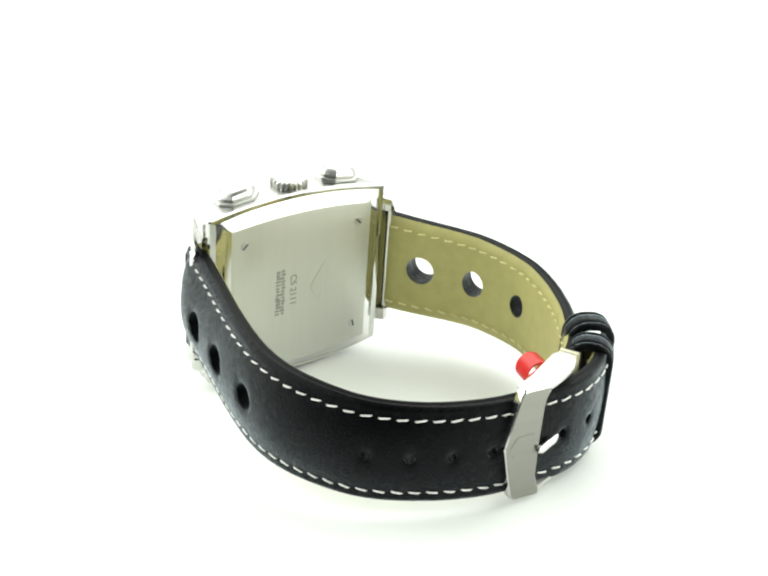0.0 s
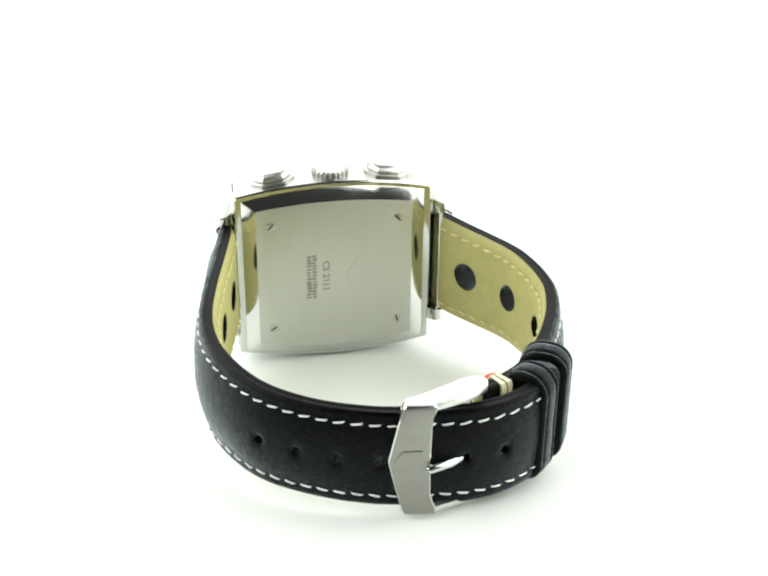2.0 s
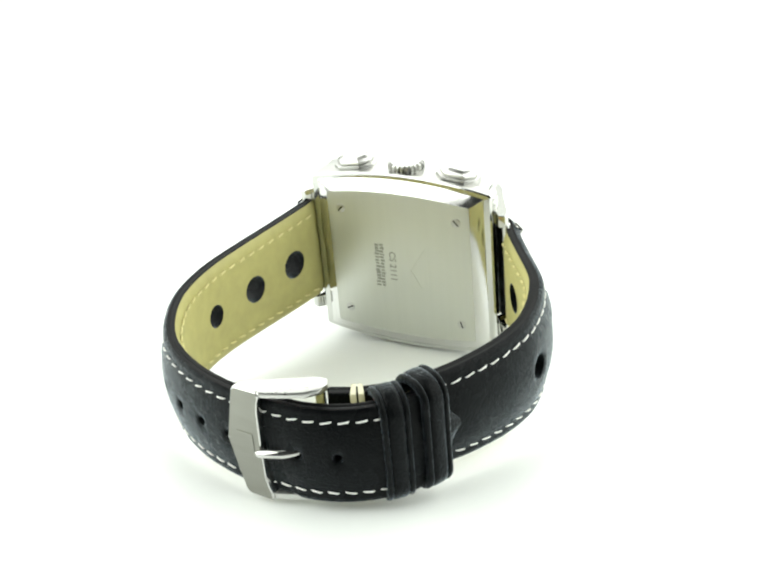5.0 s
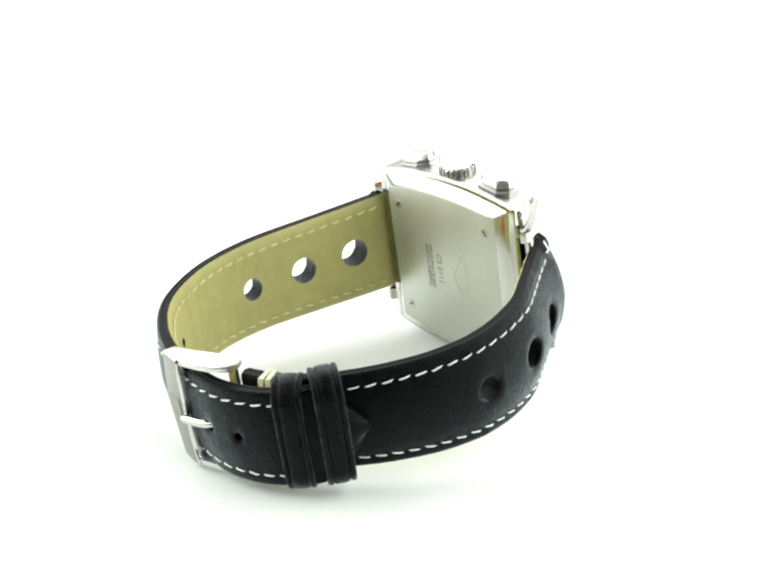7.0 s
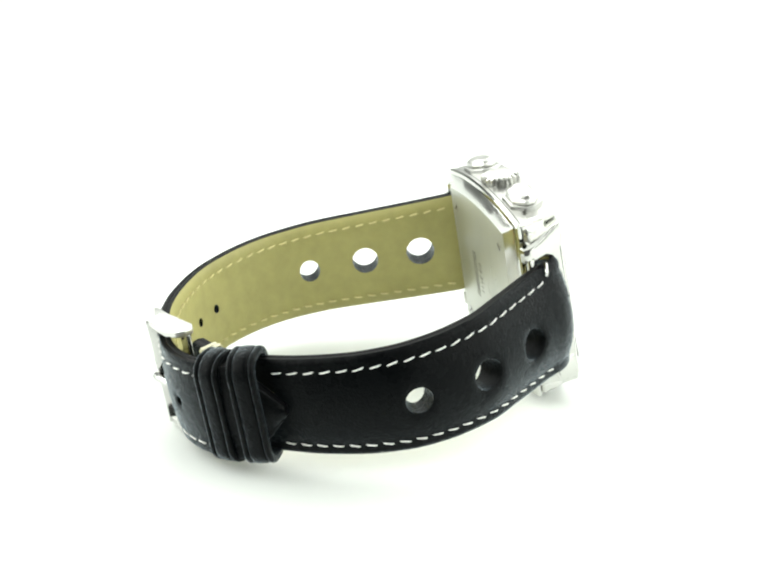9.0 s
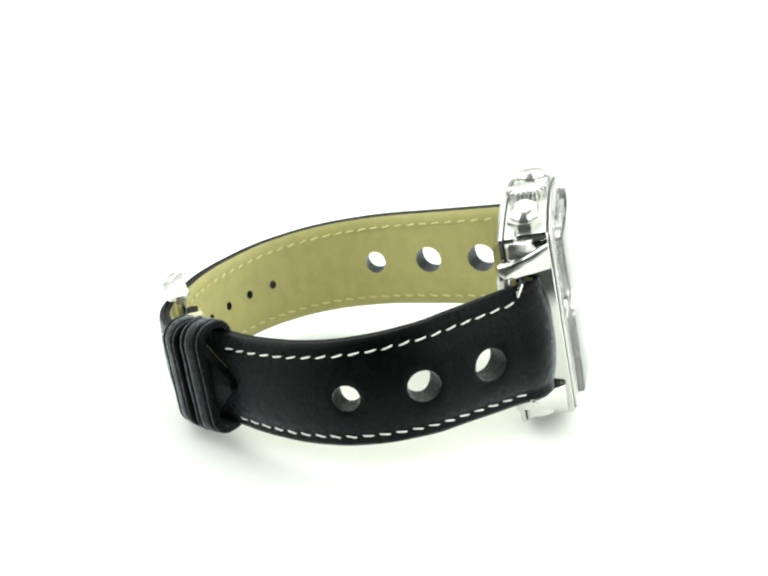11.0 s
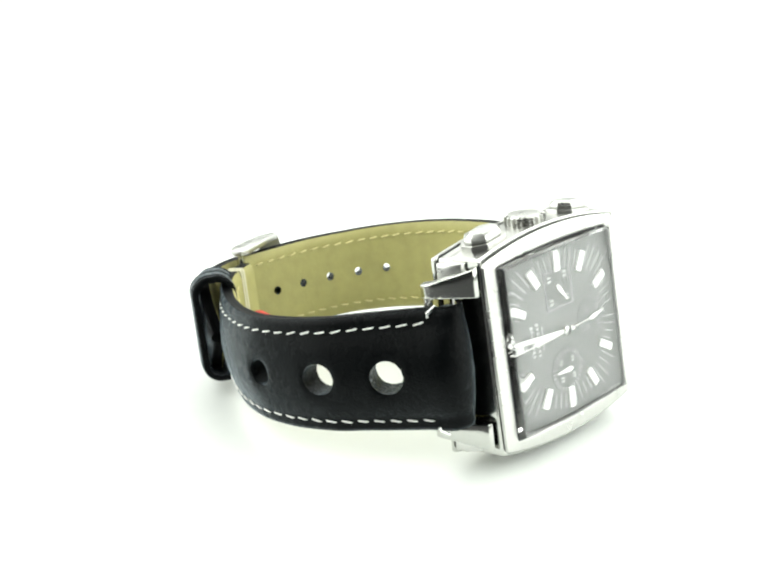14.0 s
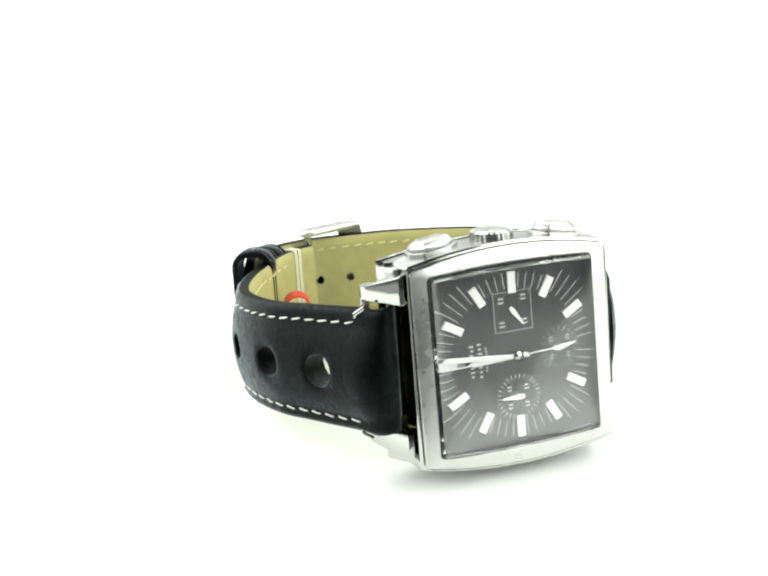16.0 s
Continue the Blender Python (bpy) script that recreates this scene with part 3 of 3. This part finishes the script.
LONG = Path([(-20.1, -0.9, 0.2), (-20.6, 0.3, 0.2), (-21.3, 0.7, 0.25), (-22.1, 0.0, 0.4), (-22.8, -2.0, 0.6), (-23.0, -4.5, 0.8), (-24.9, -14.0, 0.7), (-27.0, -23.6, 0.6), (-28.5, -32.4, 0.6), (-28.9, -39.0, 0.5), (-28.1, -45.5, 0.5),
             (-25.8, -51.8, 0.5), (-22.1, -57.9, 0.4), (-17.4, -62.4, 0.4), (-11.2, -66.2, 0.4), (-5.2, -68.6, 0.4), (0.0, -69.8, 0.35), (7.5, -70.6, 0.35), (12.5, -70.8, 0.35), (17.0, -70.0, 0.35),
             (20.7, -68.5, 0.3), (23.7, -66.7, 0.3), (27.0, -63.7, 0.2), (29.6, -60.2, 0.2), (31.4, -56.8, 0.1), (32.5, -53.3, 0.1)], 1)
SHORT = Path([(18.3, -0.4, -0.2), (18.9, 1.5, -0.3), (20.2, 2.4, -0.4), (21.9, 2.1, -0.6), (23.8, 0.0, -0.9), (25.3, -2.8, -0.8), (28.5, -7.6, -0.9), (31.8, -12.4, -0.9), (34.3, -16.2, -1.0), (35.8, -19.5, -1.0), (37.3, -25.0, -1.1), (37.9, -31.0, -1.1),
              (37.5, -35.0, -1.1), (36.2, -40.0, -1.1), (34.5, -44.3, -1.0), (31.9, -49.5, -0.8), (28.9, -54.0, -0.6), (26.4, -57.6, -0.3), (23.4, -60.8, 0.0), (19.5, -63.6, 0.2), (15.0, -65.4, 0.3)], -1)


def strap_thickness(thin):
    return lambda s: 0.8 + 2.8 * min(s / 9, 1) if s < 9 else 3.6 - thin * min((s - 9) / 60, 1)


def straps():
    lh = [(LONG.nearest(-24.5, -12.2), 3.0), (LONG.nearest(-27.0, -23.8), 2.85), (LONG.nearest(-28.8, -36.2), 2.4)]
    top = LONG.nearest(18.1, -69.7)
    lh += [(top - 6.9 * k, 0.92) for k in range(7)]
    st, half, outer, inner = strap("long_strap", LONG, lambda s: 22.2 - 3.9 * min(s / 75, 1), strap_thickness(0.8), lh, True,
                                   "black smooth leather strap with three round perforations and white stitching")
    stitches(st, LONG, half, outer, 2.2, 8.8, LONG.length - 9, 2.9, 1.95, 1, THREAD)
    stitches(st, LONG, half, inner, 2.2, 8.8, LONG.length - 12, 2.9, 1.7, -1, LINING_THREAD, 0.2)
    sh = [(SHORT.nearest(28.9, -8.3), 3.0), (SHORT.nearest(35.3, -18.6), 2.85), (SHORT.nearest(37.9, -31.3), 2.4)]
    st, half, outer, inner = strap("short_strap", SHORT, lambda s: 22.5 - 4.5 * min(s / 70, 1), strap_thickness(0.5), sh, False,
                                   "black smooth leather strap with three round perforations under two keepers")
    stitches(st, SHORT, half, outer, 2.2, 10.4, SHORT.length - 16, 2.9, 1.95, 1, THREAD)
    stitches(st, SHORT, half, inner, 2.2, 10.4, SHORT.length - 8, 2.9, 1.7, -1, LINING_THREAD, 0.2)
    # pale fold of lining round the end of the short strap
    c, w = SHORT.nearest(19.5, -63.6), 0.48
    for mid in (c - 0.65, c + 0.65):
        rings = [[SHORT.at(mid + u, n, z) for u, n, z in ((-w, n0, z0), (w, n0, z0), (w, n0 * 0.7 - 0.3, z0 * 0.95), (-w, n0 * 0.7 - 0.3, z0 * 0.95))]
                 for n0, z0 in ((0.5, -8.6), (0.5, 8.6), (0.2, 9.1), (-2.9, 9.1), (-3.2, 8.6), (-3.2, -8.6), (-2.9, -9.1), (0.2, -9.1), (0.5, -8.6))]
        part("strap_loop", loft(rings, (False, False)), FOLD, st, "pale cream fold round the strap end", smooth=40)


def keepers():
    for s0, w, lift in ((117.1, 4.9, 0.0), (124.0, 5.0, 0.5)):
        prof = [(-0.5, -0.1), (-0.47, 0.28), (-0.40, 0.42), (-0.33, 0.34), (-0.29, 0.05), (-0.24, 0.36), (-0.12, 0.46), (0.12, 0.46), (0.24, 0.36), (0.29, 0.05), (0.33, 0.34), (0.40, 0.42), (0.47, 0.28), (0.5, -0.1)]
        hz, n_out, n_in = 10.1 + 0.4 * lift, 0.8 + lift, -6.6
        loop = []
        c = 3.3
        for cz, cn, a0 in ((hz - c, n_out - c, 0), (hz - c, n_in + c, 90), (-hz + c, n_in + c, 180), (-hz + c, n_out - c, 270)):
            for k in range(8):
                a = radians(a0 + 90 * k / 7)
                loop.append((cn + c * math.cos(a), cz + c * math.sin(a), math.cos(a), math.sin(a)))
        rings = []
        for u, h in prof + [(0.5, -0.9), (-0.5, -0.9)]:
            ring = []
            for n, z, a, b in loop:
                ring.append(LONG.at(s0, n + a * h, z + lift + b * h) + LONG.axes(s0)[1] * (u * w))
            rings.append(ring)
        bm = loft(rings + [rings[0]], (False, False))
        bmesh.ops.remove_doubles(bm, verts=bm.verts, dist=0.001)
        part("keeper", bm, LEATHER, watch, "black leather strap keeper loop with grooved edges", smooth=50)


def buckle():
    s0 = LONG.nearest(2.2, -70.0)
    p0, dd, oo = LONG.axes(s0)

    def place(a, z, n):
        return p0 + dd * a + oo * (n - (1.1 if n > 0 else 0.3)) + Vector((0, 0, z))
    # front plate: pointed towards the strap, straight towards the tongue
    poly = [(-3.6, 1.0), (-3.4, 1.9), (-2.1, 8.0), (-1.4, 11.0), (-0.9, 11.7), (4.0, 11.7), (4.3, 10.8), (3.7, 9.4), (3.45, 7.6), (3.3, 0.8), (3.45, -5.6), (3.9, -7.3), (4.5, -8.7), (4.4, -9.8), (-0.6, -9.8), (-1.2, -9.0), (-2.3, -4.8), (-3.4, 0.2)]
    bm = prism(poly, 0.9, 2.9, place, 0.8, 3)
    bm.normal_update()
    for f in bm.faces:
        f.material_index = 0 if abs(f.normal.dot(oo)) > 0.97 else 1
    b = part("buckle", bm, [BRUSHED, POLISHED], watch, "brushed steel pin buckle with a pointed front plate", smooth=30)
    crest = prism([(-2.7, 0.9), (-1.3, 3.1), (2.0, 3.1), (2.0, -1.3), (-1.3, -1.3)], 2.88, 3.05, place, 0.06)
    part("crest", crest, BRUSHED, b, "plain shield shape embossed on the buckle")
    for z in (2.4, -0.5):
        part("crest_line", prism([(-1.4, z - 0.12), (2.0, z - 0.12), (2.0, z + 0.12), (-1.4, z + 0.12)], 2.9, 3.07, place), ENGRAVED, b)
    for sz in (1, -1):
        arm = prism([(-1.0, 2.4), (3.2, 2.75), (5.2, 2.1), (8.0, 0.9), (10.9, -1.4), (12.7, -3.4), (13.0, -5.2), (12.0, -6.6), (10.2, -6.6), (3.0, -2.2), (-1.0, -0.2)],
                    0.95 + sz * 9.5, 0.95 + sz * 10.7, lambda a, n, c: place(a, c, n), 0.35)
        part("buckle_arm", arm, BEZEL, b, "polished side arm of the buckle", smooth=30)
    part("buckle_bar", tube([place(11.4, -9.1, -5.0), place(11.4, 11.3, -5.0)], 0.9, 12), POLISHED, b, smooth=40)
    tong = tube([place(11.3, -0.2, -4.4), place(9.6, -0.2, -2.0), place(8.2, -0.2, 0.4), place(6.6, -0.2, 1.7), place(3.2, -0.2, 3.3), place(2.6, -0.2, 3.4)], [0.8, 0.8, 0.85, 0.85, 0.75, 0.4], 10)
    part("tongue", tong, POLISHED, b, "polished steel buckle tongue through a strap hole", smooth=50)


def tag():
    c, axis = Vector((21.3, -52.0, -0.5)), Vector((-0.2, -1.0, 0.02)).normalized()
    u = axis.orthogonal().normalized()
    v = axis.cross(u)
    rings = [[c + r * (math.cos(a) * u + math.sin(a) * v) + h * axis for r, h in ((2.6, -2.1), (2.7, 2.1), (2.45, 2.2), (2.35, -2.1))] for a in [2 * math.pi * k / 24 for k in range(25)]]
    bm = loft(rings, (False, False))
    bmesh.ops.remove_doubles(bm, verts=bm.verts, dist=0.001)
    part("security_ring", bm, RED, watch, "small red plastic ring on the buckle bar", smooth=40)


case()
case_back()
lugs()
crown_and_pushers()
dial()
straps()
spring_bars()
keepers()
buckle()
tag()


def motions():
    turns = [(0.0, 34.86), (0.5, 29.23), (1.0, 22.64), (1.5, 17.24), (2.0, 10.73), (2.5, 5.02), (3.0, -1.28), (3.5, -7.05), (4.0, -13.48), (4.5, -19.53), (5.0, -25.59), (5.5, -31.64), (6.0, -37.69), (6.5, -43.75), (7.0, -50.12), (7.5, -55.83), (8.0, -62.30), (8.5, -68.22), (9.0, -74.74), (9.5, -80.68), (10.0, -86.63), (10.5, -92.57), (11.0, -98.52), (11.5, -104.47), (12.0, -110.91), (12.5, -116.58), (13.0, -123.40), (13.5, -129.27), (14.0, -135.62), (14.5, -141.30), (15.0, -147.87), (15.5, -153.53), (16.0, -159.98)]
    walk(watch, [(t, pose(0, 0, 0, 0, 0, a) @ pose(*CENTRE, LEAN, 0, 0)) for t, a in turns])


motions()
